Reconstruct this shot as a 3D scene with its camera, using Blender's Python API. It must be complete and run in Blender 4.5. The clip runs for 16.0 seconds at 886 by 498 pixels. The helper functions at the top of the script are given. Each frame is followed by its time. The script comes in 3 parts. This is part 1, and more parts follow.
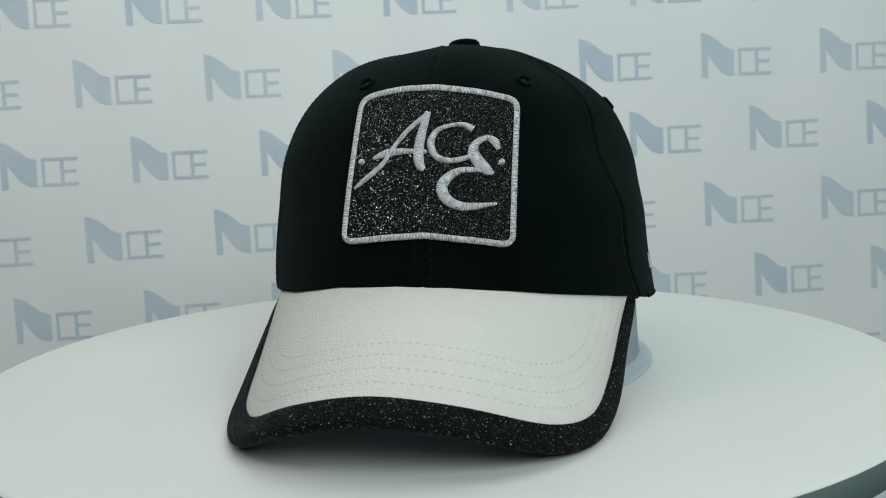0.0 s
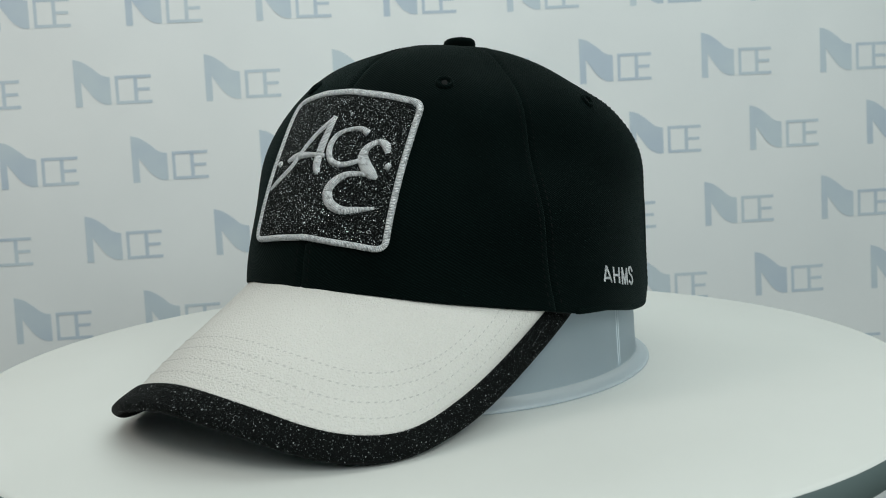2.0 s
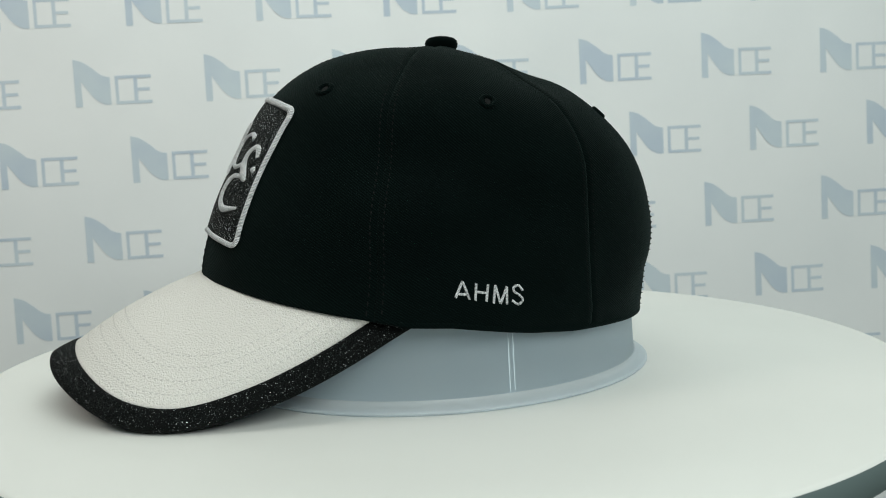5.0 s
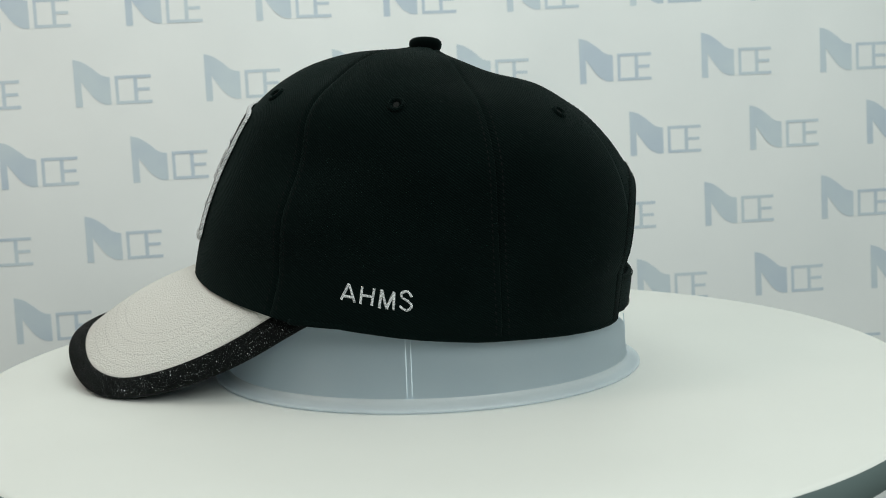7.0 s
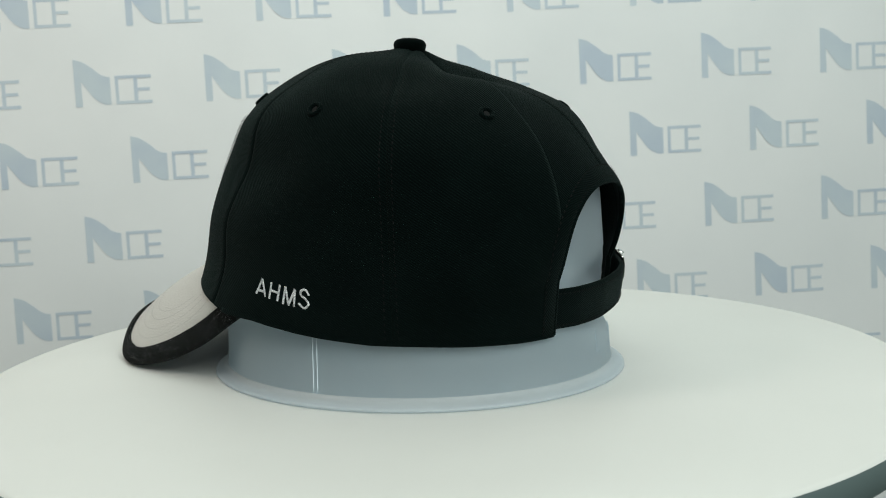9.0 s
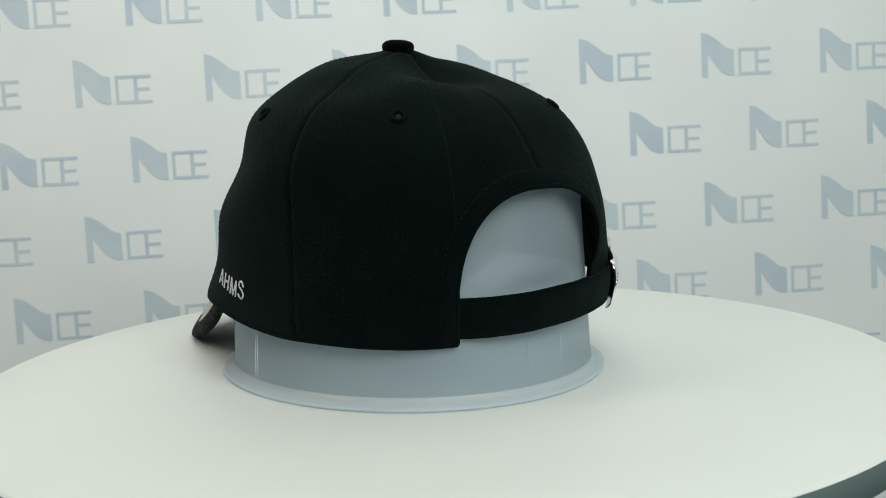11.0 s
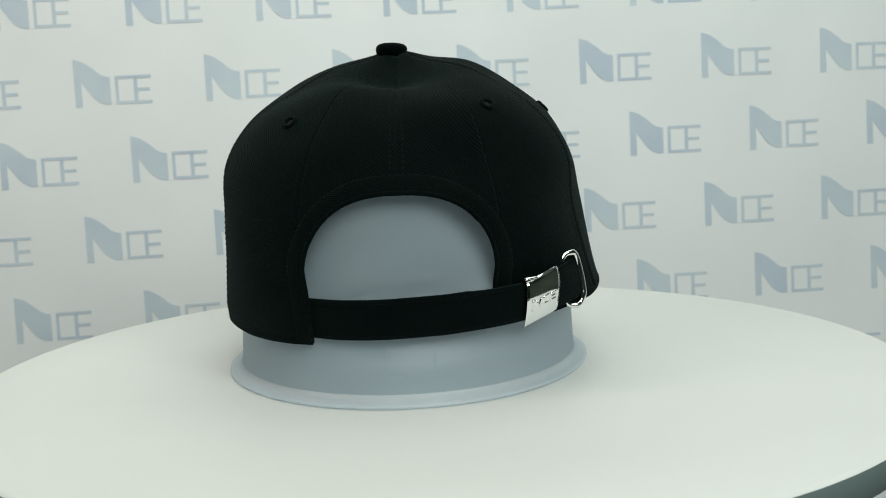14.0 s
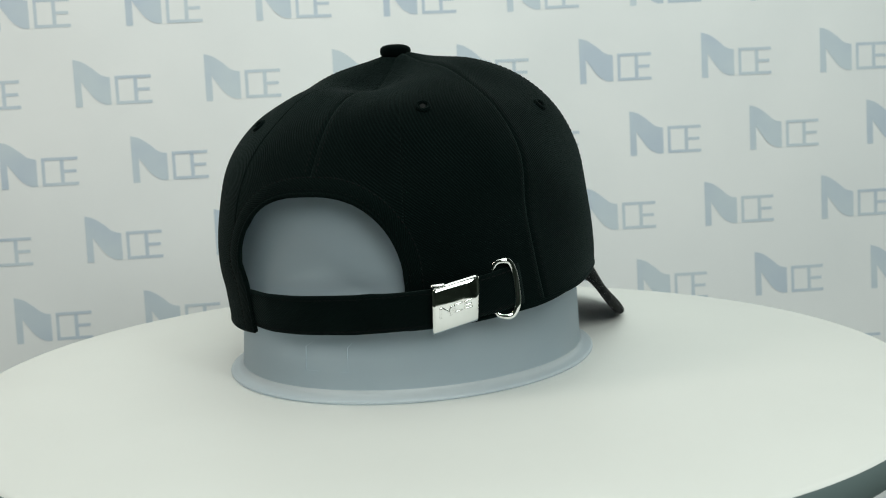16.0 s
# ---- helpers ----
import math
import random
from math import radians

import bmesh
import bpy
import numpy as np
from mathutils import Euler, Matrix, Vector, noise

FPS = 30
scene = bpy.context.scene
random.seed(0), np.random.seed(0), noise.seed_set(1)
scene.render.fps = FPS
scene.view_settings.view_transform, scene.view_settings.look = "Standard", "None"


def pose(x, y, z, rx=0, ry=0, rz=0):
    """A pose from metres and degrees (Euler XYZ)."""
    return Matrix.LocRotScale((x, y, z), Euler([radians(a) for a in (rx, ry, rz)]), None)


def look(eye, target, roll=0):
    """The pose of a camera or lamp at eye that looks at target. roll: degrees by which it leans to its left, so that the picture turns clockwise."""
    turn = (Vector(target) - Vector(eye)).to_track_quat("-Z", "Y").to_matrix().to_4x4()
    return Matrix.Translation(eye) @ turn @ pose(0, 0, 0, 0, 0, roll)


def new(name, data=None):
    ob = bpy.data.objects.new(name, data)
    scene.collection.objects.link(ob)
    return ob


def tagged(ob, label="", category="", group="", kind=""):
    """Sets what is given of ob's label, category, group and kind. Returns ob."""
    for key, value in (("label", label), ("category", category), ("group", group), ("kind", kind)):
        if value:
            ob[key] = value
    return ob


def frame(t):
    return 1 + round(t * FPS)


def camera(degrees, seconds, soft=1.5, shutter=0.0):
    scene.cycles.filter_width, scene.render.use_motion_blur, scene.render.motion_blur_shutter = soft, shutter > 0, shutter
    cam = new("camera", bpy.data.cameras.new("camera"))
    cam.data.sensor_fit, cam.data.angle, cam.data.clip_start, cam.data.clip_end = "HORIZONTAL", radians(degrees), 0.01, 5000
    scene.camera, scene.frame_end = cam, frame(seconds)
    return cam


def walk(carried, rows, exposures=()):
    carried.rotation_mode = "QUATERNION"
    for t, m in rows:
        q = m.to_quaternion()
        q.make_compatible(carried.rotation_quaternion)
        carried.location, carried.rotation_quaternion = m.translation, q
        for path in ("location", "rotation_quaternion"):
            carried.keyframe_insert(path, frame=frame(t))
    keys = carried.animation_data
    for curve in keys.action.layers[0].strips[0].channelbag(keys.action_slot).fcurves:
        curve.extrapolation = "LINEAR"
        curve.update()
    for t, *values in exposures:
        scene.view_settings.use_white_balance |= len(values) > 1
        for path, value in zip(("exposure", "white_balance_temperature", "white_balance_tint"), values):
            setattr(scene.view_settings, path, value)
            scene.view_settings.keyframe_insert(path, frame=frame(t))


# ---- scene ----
# camera: stands still
cam = camera(51.80, 16.0, soft=1.0)
EYE = Vector((0.0, -0.458, 0.1069))
VIEW = look(EYE, EYE + Vector((0.00782, 0.99339, -0.11454)), -2.200)
cam.data.dof.use_dof, cam.data.dof.focus_distance, cam.data.dof.aperture_fstop = True, 0.38, 26.0
walk(cam, [(0.0, VIEW), (16.0, VIEW)], [(0.0, -0.03, 6400, 10), (1.0, -0.03, 6440, 10), (3.5, 0.14, 6600, 10), (7.0, 0.20, 6720, 10), (16.0, 0.22, 6740, 10)])

# world: the faint ambient of a closed studio
world = bpy.data.worlds.new("studio")
scene.world = world
world.use_nodes = True
world.node_tree.nodes["Background"].inputs[0].default_value = (0.80, 0.92, 0.95, 1)
world.node_tree.nodes["Background"].inputs[1].default_value = 0.10


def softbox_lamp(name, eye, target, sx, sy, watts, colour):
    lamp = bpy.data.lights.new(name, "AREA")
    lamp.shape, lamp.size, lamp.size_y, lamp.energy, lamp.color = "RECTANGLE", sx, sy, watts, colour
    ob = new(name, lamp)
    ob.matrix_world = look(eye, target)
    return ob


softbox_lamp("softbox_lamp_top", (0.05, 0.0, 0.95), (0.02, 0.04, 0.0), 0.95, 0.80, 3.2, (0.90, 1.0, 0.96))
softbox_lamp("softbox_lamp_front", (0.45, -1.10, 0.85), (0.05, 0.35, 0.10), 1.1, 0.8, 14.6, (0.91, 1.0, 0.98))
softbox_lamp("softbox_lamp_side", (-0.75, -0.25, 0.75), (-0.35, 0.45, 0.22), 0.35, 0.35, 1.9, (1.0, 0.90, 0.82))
scene.view_settings.exposure = 0.0

# ------------------------------------------------------------------ materials


class Mat:
    """A node material with short links."""

    def __init__(self, name, base=(0.5, 0.5, 0.5), rough=0.6, metal=0.0, spec=0.5):
        self.m = bpy.data.materials.new(name)
        self.m.use_nodes = True
        self.t = self.m.node_tree
        self.b = self.t.nodes["Principled BSDF"]
        self.set(base, rough, metal, spec)

    def set(self, base, rough, metal, spec):
        self.b.inputs["Base Color"].default_value = (*base, 1)
        self.b.inputs["Roughness"].default_value = rough
        self.b.inputs["Metallic"].default_value = metal
        self.b.inputs["Specular IOR Level"].default_value = spec

    def n(self, kind, **inputs):
        node = self.t.nodes.new(kind)
        for key, value in inputs.items():
            node.inputs[key.replace("_", " ")].default_value = value
        return node

    def l(self, a, b):
        self.t.links.new(a, b)

    def coords(self, kind="Object"):
        return self.n("ShaderNodeTexCoord").outputs[kind]

    def noise(self, scale, detail=3.0, where=None):
        node = self.n("ShaderNodeTexNoise", Scale=scale, Detail=detail)
        self.l(where or self.coords(), node.inputs["Vector"])
        return node.outputs["Fac"]

    def tone(self, fac, a, b, lo=0.3, hi=0.7):
        ramp = self.n("ShaderNodeValToRGB")
        ramp.color_ramp.elements[0].position, ramp.color_ramp.elements[1].position = lo, hi
        ramp.color_ramp.elements[0].color, ramp.color_ramp.elements[1].color = (*a, 1), (*b, 1)
        self.l(fac, ramp.inputs[0])
        return ramp.outputs[0]

    def mixcol(self, fac, a, b):
        node = self.n("ShaderNodeMix")
        node.data_type = "RGBA"
        self.l(fac, node.inputs[0])
        for sock, v in ((node.inputs[6], a), (node.inputs[7], b)):
            if isinstance(v, tuple):
                sock.default_value = (*v, 1)
            else:
                self.l(v, sock)
        return node.outputs[2]

    def bump(self, height, strength, distance, before=None):
        node = self.n("ShaderNodeBump", Strength=strength, Distance=distance)
        self.l(height, node.inputs["Height"])
        if before:
            self.l(before, node.inputs["Normal"])
        return node.outputs["Normal"]

    def normal(self, sock):
        self.l(sock, self.b.inputs["Normal"])

    def base(self, sock):
        self.l(sock, self.b.inputs["Base Color"])


def fabric_black(name):
    """Black brushed twill: fine diagonal ribs laid along the UV, in millimetres."""
    m = Mat(name, (0.004, 0.0046, 0.0048), 0.85, 0, 0.04)
    uv = m.coords("UV")
    turn = m.n("ShaderNodeMapping")
    turn.inputs["Rotation"].default_value = (0, 0, radians(32))
    m.l(uv, turn.inputs["Vector"])
    wave = m.n("ShaderNodeTexWave", Scale=0.37, Distortion=0.8, Detail=1.0)
    wave.inputs["Detail Scale"].default_value = 1.5
    wave.wave_type, wave.bands_direction = "BANDS", "Y"
    m.l(turn.outputs[0], wave.inputs["Vector"])
    fuzz = m.noise(2.2, 4, uv)
    soft = m.noise(38, 3)
    # rib highlights and darker grooves are put into the base colour along the wave
    m.base(m.mixcol(wave.outputs["Fac"], (0.0003, 0.0012, 0.0011), m.tone(soft, (0.0010, 0.0030, 0.0028), (0.0022, 0.0056, 0.0052))))
    first = m.bump(wave.outputs["Fac"], 0.55, 0.0003)
    m.normal(m.bump(fuzz, 0.5, 0.0003, first))
    m.b.inputs["Sheen Weight"].default_value = 0.030
    m.b.inputs["Sheen Tint"].default_value = (0.66, 1.0, 0.95, 1)
    m.b.inputs["Specular Tint"].default_value = (0.66, 1.0, 0.95, 1)
    m.b.inputs["Sheen Roughness"].default_value = 0.5
    return m


def glitter_black(name, share):
    """Black cloth full of small silver flakes that face all ways: many dull ones, few bright ones."""
    m = Mat(name, (0.004, 0.0045, 0.005), 0.6, 0, 0.12)
    cells = m.n("ShaderNodeTexVoronoi", Scale=3700.0)
    m.l(m.coords(), cells.inputs["Vector"])
    parts = m.n("ShaderNodeSeparateColor")
    m.l(cells.outputs["Color"], parts.inputs[0])
    flake = m.tone(parts.outputs[0], (0, 0, 0), (1, 1, 1), share, share + 0.02)
    dull = m.tone(parts.outputs[1], (0, 0, 0), (1, 1, 1), 1 - (1 - share) * 4, 1.0)
    clump = m.noise(260, 2)
    ground = m.tone(clump, (0.0010, 0.0018, 0.0018), (0.003, 0.0042, 0.0042))
    m.base(m.mixcol(flake, m.mixcol(dull, ground, (0.10, 0.115, 0.115)), (0.85, 0.90, 0.92)))
    m.l(flake, m.b.inputs["Metallic"])
    rough = m.n("ShaderNodeMapRange")
    rough.inputs["To Min"].default_value, rough.inputs["To Max"].default_value = 0.8, 0.30
    m.l(flake, rough.inputs["Value"])
    m.l(rough.outputs[0], m.b.inputs["Roughness"])
    # each flake leans its own way
    lean = m.n("ShaderNodeVectorMath")
    lean.operation = "SUBTRACT"
    lean.inputs[1].default_value = (0.5, 0.5, 0.5)
    m.l(cells.outputs["Color"], lean.inputs[0])
    wide = m.n("ShaderNodeVectorMath")
    wide.operation = "SCALE"
    wide.inputs["Scale"].default_value = 1.5
    m.l(lean.outputs[0], wide.inputs[0])
    both = m.n("ShaderNodeVectorMath")
    both.operation = "ADD"
    m.l(m.n("ShaderNodeNewGeometry").outputs["Normal"], both.inputs[0])
    m.l(wide.outputs[0], both.inputs[1])
    unit = m.n("ShaderNodeVectorMath")
    unit.operation = "NORMALIZE"
    m.l(both.outputs[0], unit.inputs[0])
    m.normal(unit.outputs[0])
    return m


def thread_silver(name):
    """Silver satin stitch: single strands across the stroke, UV in millimetres along it."""
    m = Mat(name, (0.70, 0.73, 0.75), 0.38, 0.0, 0.7)
    uv = m.coords("UV")
    wave = m.n("ShaderNodeTexWave", Scale=0.56, Distortion=3.0, Detail=2.0)
    wave.inputs["Detail Scale"].default_value = 1.2
    wave.wave_type, wave.bands_direction = "BANDS", "X"
    m.l(uv, wave.inputs["Vector"])
    strand = m.n("ShaderNodeMapping")
    strand.inputs["Scale"].default_value = (3.2, 0.8, 1)
    m.l(uv, strand.inputs["Vector"])
    loose = m.noise(1.0, 4, strand.outputs[0])
    # strand highlights and the dark shade between strands are put into the base colour
    light = m.tone(loose, (0.66, 0.71, 0.76), (1.0, 1.0, 1.0), 0.34, 0.54)
    m.base(m.mixcol(m.tone(wave.outputs["Fac"], (0, 0, 0), (1, 1, 1), 0.0, 0.30), (0.24, 0.27, 0.31), light))
    m.normal(m.bump(loose, 0.8, 0.0006, m.bump(wave.outputs["Fac"], 0.9, 0.0005)))
    return m


def visor_white(name):
    m = Mat(name, (0.80, 0.80, 0.77), 0.62, 0, 0.35)
    fine = m.noise(1500, 2)
    mid = m.noise(850, 3)
    wide = m.noise(24, 3)
    m.base(m.mixcol(fine, m.tone(wide, (0.60, 0.585, 0.55), (0.655, 0.64, 0.605)), (0.735, 0.725, 0.695)))
    m.normal(m.bump(mid, 0.45, 0.0006, m.bump(fine, 0.9, 0.0006)))
    return m


def plain(name, a, b, rough, scale, bump=0.0, metal=0.0, spec=0.5):
    m = Mat(name, a, rough, metal, spec)
    m.base(m.tone(m.noise(scale, 4), a, b, 0.35, 0.65))
    if bump:
        m.normal(m.bump(m.noise(scale * 14, 3), bump, 0.0005))
    return m


def frosted(name, a, b, passing, clearness):
    """Frosted clear plastic: milky, part of the light passes."""
    m = Mat(name, a, 0.32, 0, 0.5)
    m.base(m.tone(m.noise(26, 3), a, b))
    pass_on = m.n("ShaderNodeBsdfTranslucent")
    pass_on.inputs["Color"].default_value = (0.74, 0.84, 0.91, 1)
    clear = m.n("ShaderNodeBsdfTransparent")
    clear.inputs["Color"].default_value = (0.93, 0.97, 1.0, 1)
    out = m.t.nodes["Material Output"]
    first, second = m.n("ShaderNodeMixShader", Fac=passing), m.n("ShaderNodeMixShader", Fac=clearness)
    m.l(m.b.outputs[0], first.inputs[1])
    m.l(pass_on.outputs[0], first.inputs[2])
    m.l(first.outputs[0], second.inputs[1])
    m.l(clear.outputs[0], second.inputs[2])
    m.l(second.outputs[0], out.inputs["Surface"])
    return m


BLACK = fabric_black("black_twill")
STRAP = fabric_black("black_strap_twill")
GLITTER = glitter_black("black_glitter_binding", 0.985)
PATCH = glitter_black("black_glitter_patch", 0.957)
SILVER = thread_silver("silver_thread")
WHITE = visor_white("white_visor_cloth")
# greyed white: the shade of the sunken stitch rows is put into its colour
STITCH = plain("shaded_white_stitch_thread", (0.49, 0.48, 0.46), (0.57, 0.56, 0.54), 0.7, 300)
DARKSTITCH = plain("black_stitch_thread", (0.0012, 0.0022, 0.0022), (0.0028, 0.004, 0.004), 0.8, 300, 0.0, 0.0, 0.15)
UNDER = plain("black_visor_lining", (0.008, 0.009, 0.009), (0.012, 0.013, 0.013), 0.9, 200, 0.4, 0.0, 0.15)
CHROME = plain("polished_metal", (0.86, 0.87, 0.86), (0.80, 0.81, 0.80), 0.07, 90, 0.0, 1.0)
PLASTIC = frosted("frosted_plastic", (0.62, 0.75, 0.83), (0.68, 0.80, 0.87), 0.62, 0.22)
FOOT = frosted("clear_plastic_rim", (0.80, 0.86, 0.90), (0.84, 0.90, 0.93), 0.25, 0.50)
EDGE = plain("frosted_plastic_rib", (0.66, 0.75, 0.80), (0.72, 0.80, 0.84), 0.3, 60)
TABLE = plain("white_turntable_top", (0.69, 0.705, 0.68), (0.72, 0.735, 0.71), 0.55, 7, 0.05)
# grey-green puts the shade on the platter's side into the colour
RIM = plain("turntable_edge_shade", (0.13, 0.18, 0.18), (0.16, 0.21, 0.21), 0.45, 9)
DARK = plain("dark_plastic", (0.012, 0.013, 0.013), (0.02, 0.021, 0.021), 0.5, 20)
CLOTH = plain("white_backdrop_cloth", (0.815, 0.85, 0.865), (0.865, 0.895, 0.905), 0.8, 6, 0.2)
PRINT = plain("grey_blue_print", (0.52, 0.61, 0.71), (0.60, 0.69, 0.75), 0.75, 16)
ROOM = plain("studio_wall_paint", (0.10, 0.13, 0.10), (0.13, 0.16, 0.13), 0.85, 3, 0.1)
PALE = plain("studio_ceiling_paint", (0.55, 0.58, 0.56), (0.6, 0.63, 0.61), 0.85, 3)

# ------------------------------------------------------------------ mesh helpers


def part(name, mesh, mat, parent, label=""):
    """One mesh object under a thing or a part."""
    ob = new(name, mesh)
    mesh.materials.append(mat.m)
    ob.parent = parent
    if label:
        tagged(ob, label)
    return ob


def thing(name, label, category, kind="", group=""):
    ob = new(name)
    ob.empty_display_size = 0.02
    return tagged(ob, label, category, group, kind)


def mesh_of(name, verts, faces, uvs=None, smooth=True):
    me = bpy.data.meshes.new(name)
    me.from_pydata([tuple(v) for v in verts], [], faces)
    if uvs is not None:
        layer = me.uv_layers.new(name="UVMap")
        loop_verts = np.zeros(len(me.loops), dtype=np.int32)
        me.loops.foreach_get("vertex_index", loop_verts)
        layer.data.foreach_set("uv", np.asarray(uvs, dtype=np.float32)[loop_verts].ravel())
    if smooth:
        me.polygons.foreach_set("use_smooth", np.ones(len(me.polygons), dtype=bool))
    me.update()
    return me


def shell(name, outer, inner, uv=None):
    """A closed sheet from two grids (rows x columns x 3)."""
    r, c = outer.shape[:2]
    n = r * c
    verts = np.concatenate([outer.reshape(-1, 3), inner.reshape(-1, 3)])
    faces = []
    for i in range(r - 1):
        for j in range(c - 1):
            a, b, d, e = i * c + j, i * c + j + 1, (i + 1) * c + j + 1, (i + 1) * c + j
            faces.append((a, b, d, e))
            faces.append((n + a, n + e, n + d, n + b))
    rim = [i * c for i in range(r)] + [(r - 1) * c + j for j in range(1, c)]
    rim += [i * c + c - 1 for i in range(r - 2, -1, -1)] + [j for j in range(c - 2, 0, -1)]
    for a, b in zip(rim, rim[1:] + rim[:1]):
        faces.append((a, n + a, n + b, b))
    uvs = None if uv is None else np.concatenate([uv.reshape(-1, 2)] * 2)
    me = mesh_of(name, verts, faces, uvs)
    bm = bmesh.new()
    bm.from_mesh(me)
    bmesh.ops.recalc_face_normals(bm, faces=bm.faces)
    bm.to_mesh(me)
    bm.free()
    return me


def spline(points, count, closed=False):
    """Catmull-Rom through the points."""
    p = np.asarray(points, float)
    n = len(p)
    spans = n if closed else n - 1
    out = []
    for k in range(count):
        s = k * spans / (count if closed else count - 1)
        i = min(int(s), spans - 1)
        f = s - i
        q = [p[(i + d) % n] if closed else p[min(max(i + d, 0), n - 1)] for d in (-1, 0, 1, 2)]
        out.append(0.5 * (2 * q[1] + (q[2] - q[0]) * f + (2 * q[0] - 5 * q[1] + 4 * q[2] - q[3]) * f * f + (3 * q[1] - q[0] - 3 * q[2] + q[3]) * f ** 3))
    return np.array(out)


def ribbon(name, path, widths, lift, on_surface, closed=False, sides=8):
    """A raised satin stroke: path in flat millimetres, laid on a surface by on_surface(a, b, height)."""
    path, widths = np.asarray(path), np.asarray(widths)
    n = len(path)
    ahead = np.roll(path, -1, 0) - np.roll(path, 1, 0) if closed else np.gradient(path, axis=0)
    ahead /= np.linalg.norm(ahead, axis=1)[:, None] + 1e-9
    side = np.stack([-ahead[:, 1], ahead[:, 0]], 1)
    run = np.concatenate([[0], np.cumsum(np.linalg.norm(np.diff(path, axis=0), axis=1))])
    a, b, h, uv = [], [], [], []
    for k in range(sides + 1):
        ang = math.pi * k / sides
        off = math.cos(ang) * widths / 2
        q = path + side * off[:, None]
        a.append(q[:, 0]); b.append(q[:, 1])
        h.append(-0.3 + math.sin(ang) * lift * np.clip(widths / widths.max() + 0.25, 0, 1))
        uv.append(np.stack([run, off], 1))
    grid = on_surface(np.array(a).ravel(), np.array(b).ravel(), np.array(h).ravel())
    faces, m = [], n if closed else n - 1
    for k in range(sides):
        for i in range(m):
            j = (i + 1) % n
            faces.append((k * n + i, k * n + j, (k + 1) * n + j, (k + 1) * n + i))
    if not closed:
        faces.append(tuple(k * n for k in range(sides + 1)))
        faces.append(tuple(k * n + n - 1 for k in range(sides, -1, -1)))
    return mesh_of(name, grid, faces, np.array(uv).reshape(-1, 2))


def lathe(name, profile, steps, shape=None, cap_top=False):
    """A turned or oval body: profile of (radius, z); shape(angle, radius, z) may give x, y, z."""
    verts, faces = [], []
    for r, z in profile:
        for k in range(steps):
            a = 2 * math.pi * k / steps
            verts.append(shape(a, r, z) if shape else (r * math.cos(a), r * math.sin(a), z))
    for i in range(len(profile) - 1):
        for k in range(steps):
            j = (k + 1) % steps
            faces.append((i * steps + k, i * steps + j, (i + 1) * steps + j, (i + 1) * steps + k))
    if cap_top:
        faces.append(tuple((len(profile) - 1) * steps + k for k in range(steps)))
    return mesh_of(name, verts, faces)


def box_mesh(name, lo, hi, bevel=0.0):
    bm = bmesh.new()
    bmesh.ops.create_cube(bm, size=1.0)
    for v in bm.verts:
        v.co = Vector([(lo[k] + hi[k]) / 2 + v.co[k] * (hi[k] - lo[k]) for k in range(3)])
    if bevel:
        bmesh.ops.bevel(bm, geom=bm.edges[:], offset=bevel, segments=3, affect="EDGES", profile=0.5)
    me = bpy.data.meshes.new(name)
    bm.to_mesh(me)
    bm.free()
    return me


# ------------------------------------------------------------------ the cap's form (millimetres; x ahead, y to the wearer's left)
CENTRE = np.array([-1.28, 15.16, 70.0])
RISE = np.radians([-40, -25, -10, 5, 20, 35, 50, 65, 78, 90])
# for each rise angle: mean radius, then cosine terms 1-5 and sine terms 1-5 round the crown
ROUND_LOW = [[116.1, 26.7, -5.7, 8.3, -4.3, -0.4, 4.1, 2.4, 4.3, 0.2, 1.3], [105.8, 19.2, 0.9, 6.8, -3.6, -0.4, 0.2, 4.2, 3.0, -1.0, 1.0],
             [99.1, 9.1, 7.5, 3.3, -0.2, 1.0, -1.5, -0.5, 0.4, -1.0, 0.1], [95.4, 4.9, 8.1, 1.0, 0.5, 0.6, -0.6, -1.0, -0.1, 0.1, -0.4]]
ROUND_MID = [[93.3, 3.9, 4.8, 2.3, -0.3, -0.4, -1.6, -2.3, -0.5, 0.6, 1.0], [91.9, 6.1, 2.6, 0.9, -0.2, 0.4, -0.9, -0.6, -0.8, 0.7, 0.3],
             [86.9, 7.4, 1.4, 0.4, -0.4, 0.9, -0.8, -0.8, -0.5, -0.2, 0.8]]
ROUND_HIGH = [[82.0, 8.0, -2.2, 1.3, -0.5, 0.6, -0.5, 0.2, 0.2, 0.3, 0], [80.0, 4.4, -1.6, 0.8, -0.2, 0.4, 0.3, 0.3, 0.1, 0.2, 0],
              [83.2, 0, 0, 0, 0, 0, 0, 0, 0, 0, 0]]
TERMS = np.array(ROUND_LOW + ROUND_MID + ROUND_HIGH)
SEAMS = [-2.2, 51.5, 110.5, 180.6, 243.0, 303.0]
GAP_MID, GAP_HALF = 180.6, 25.2


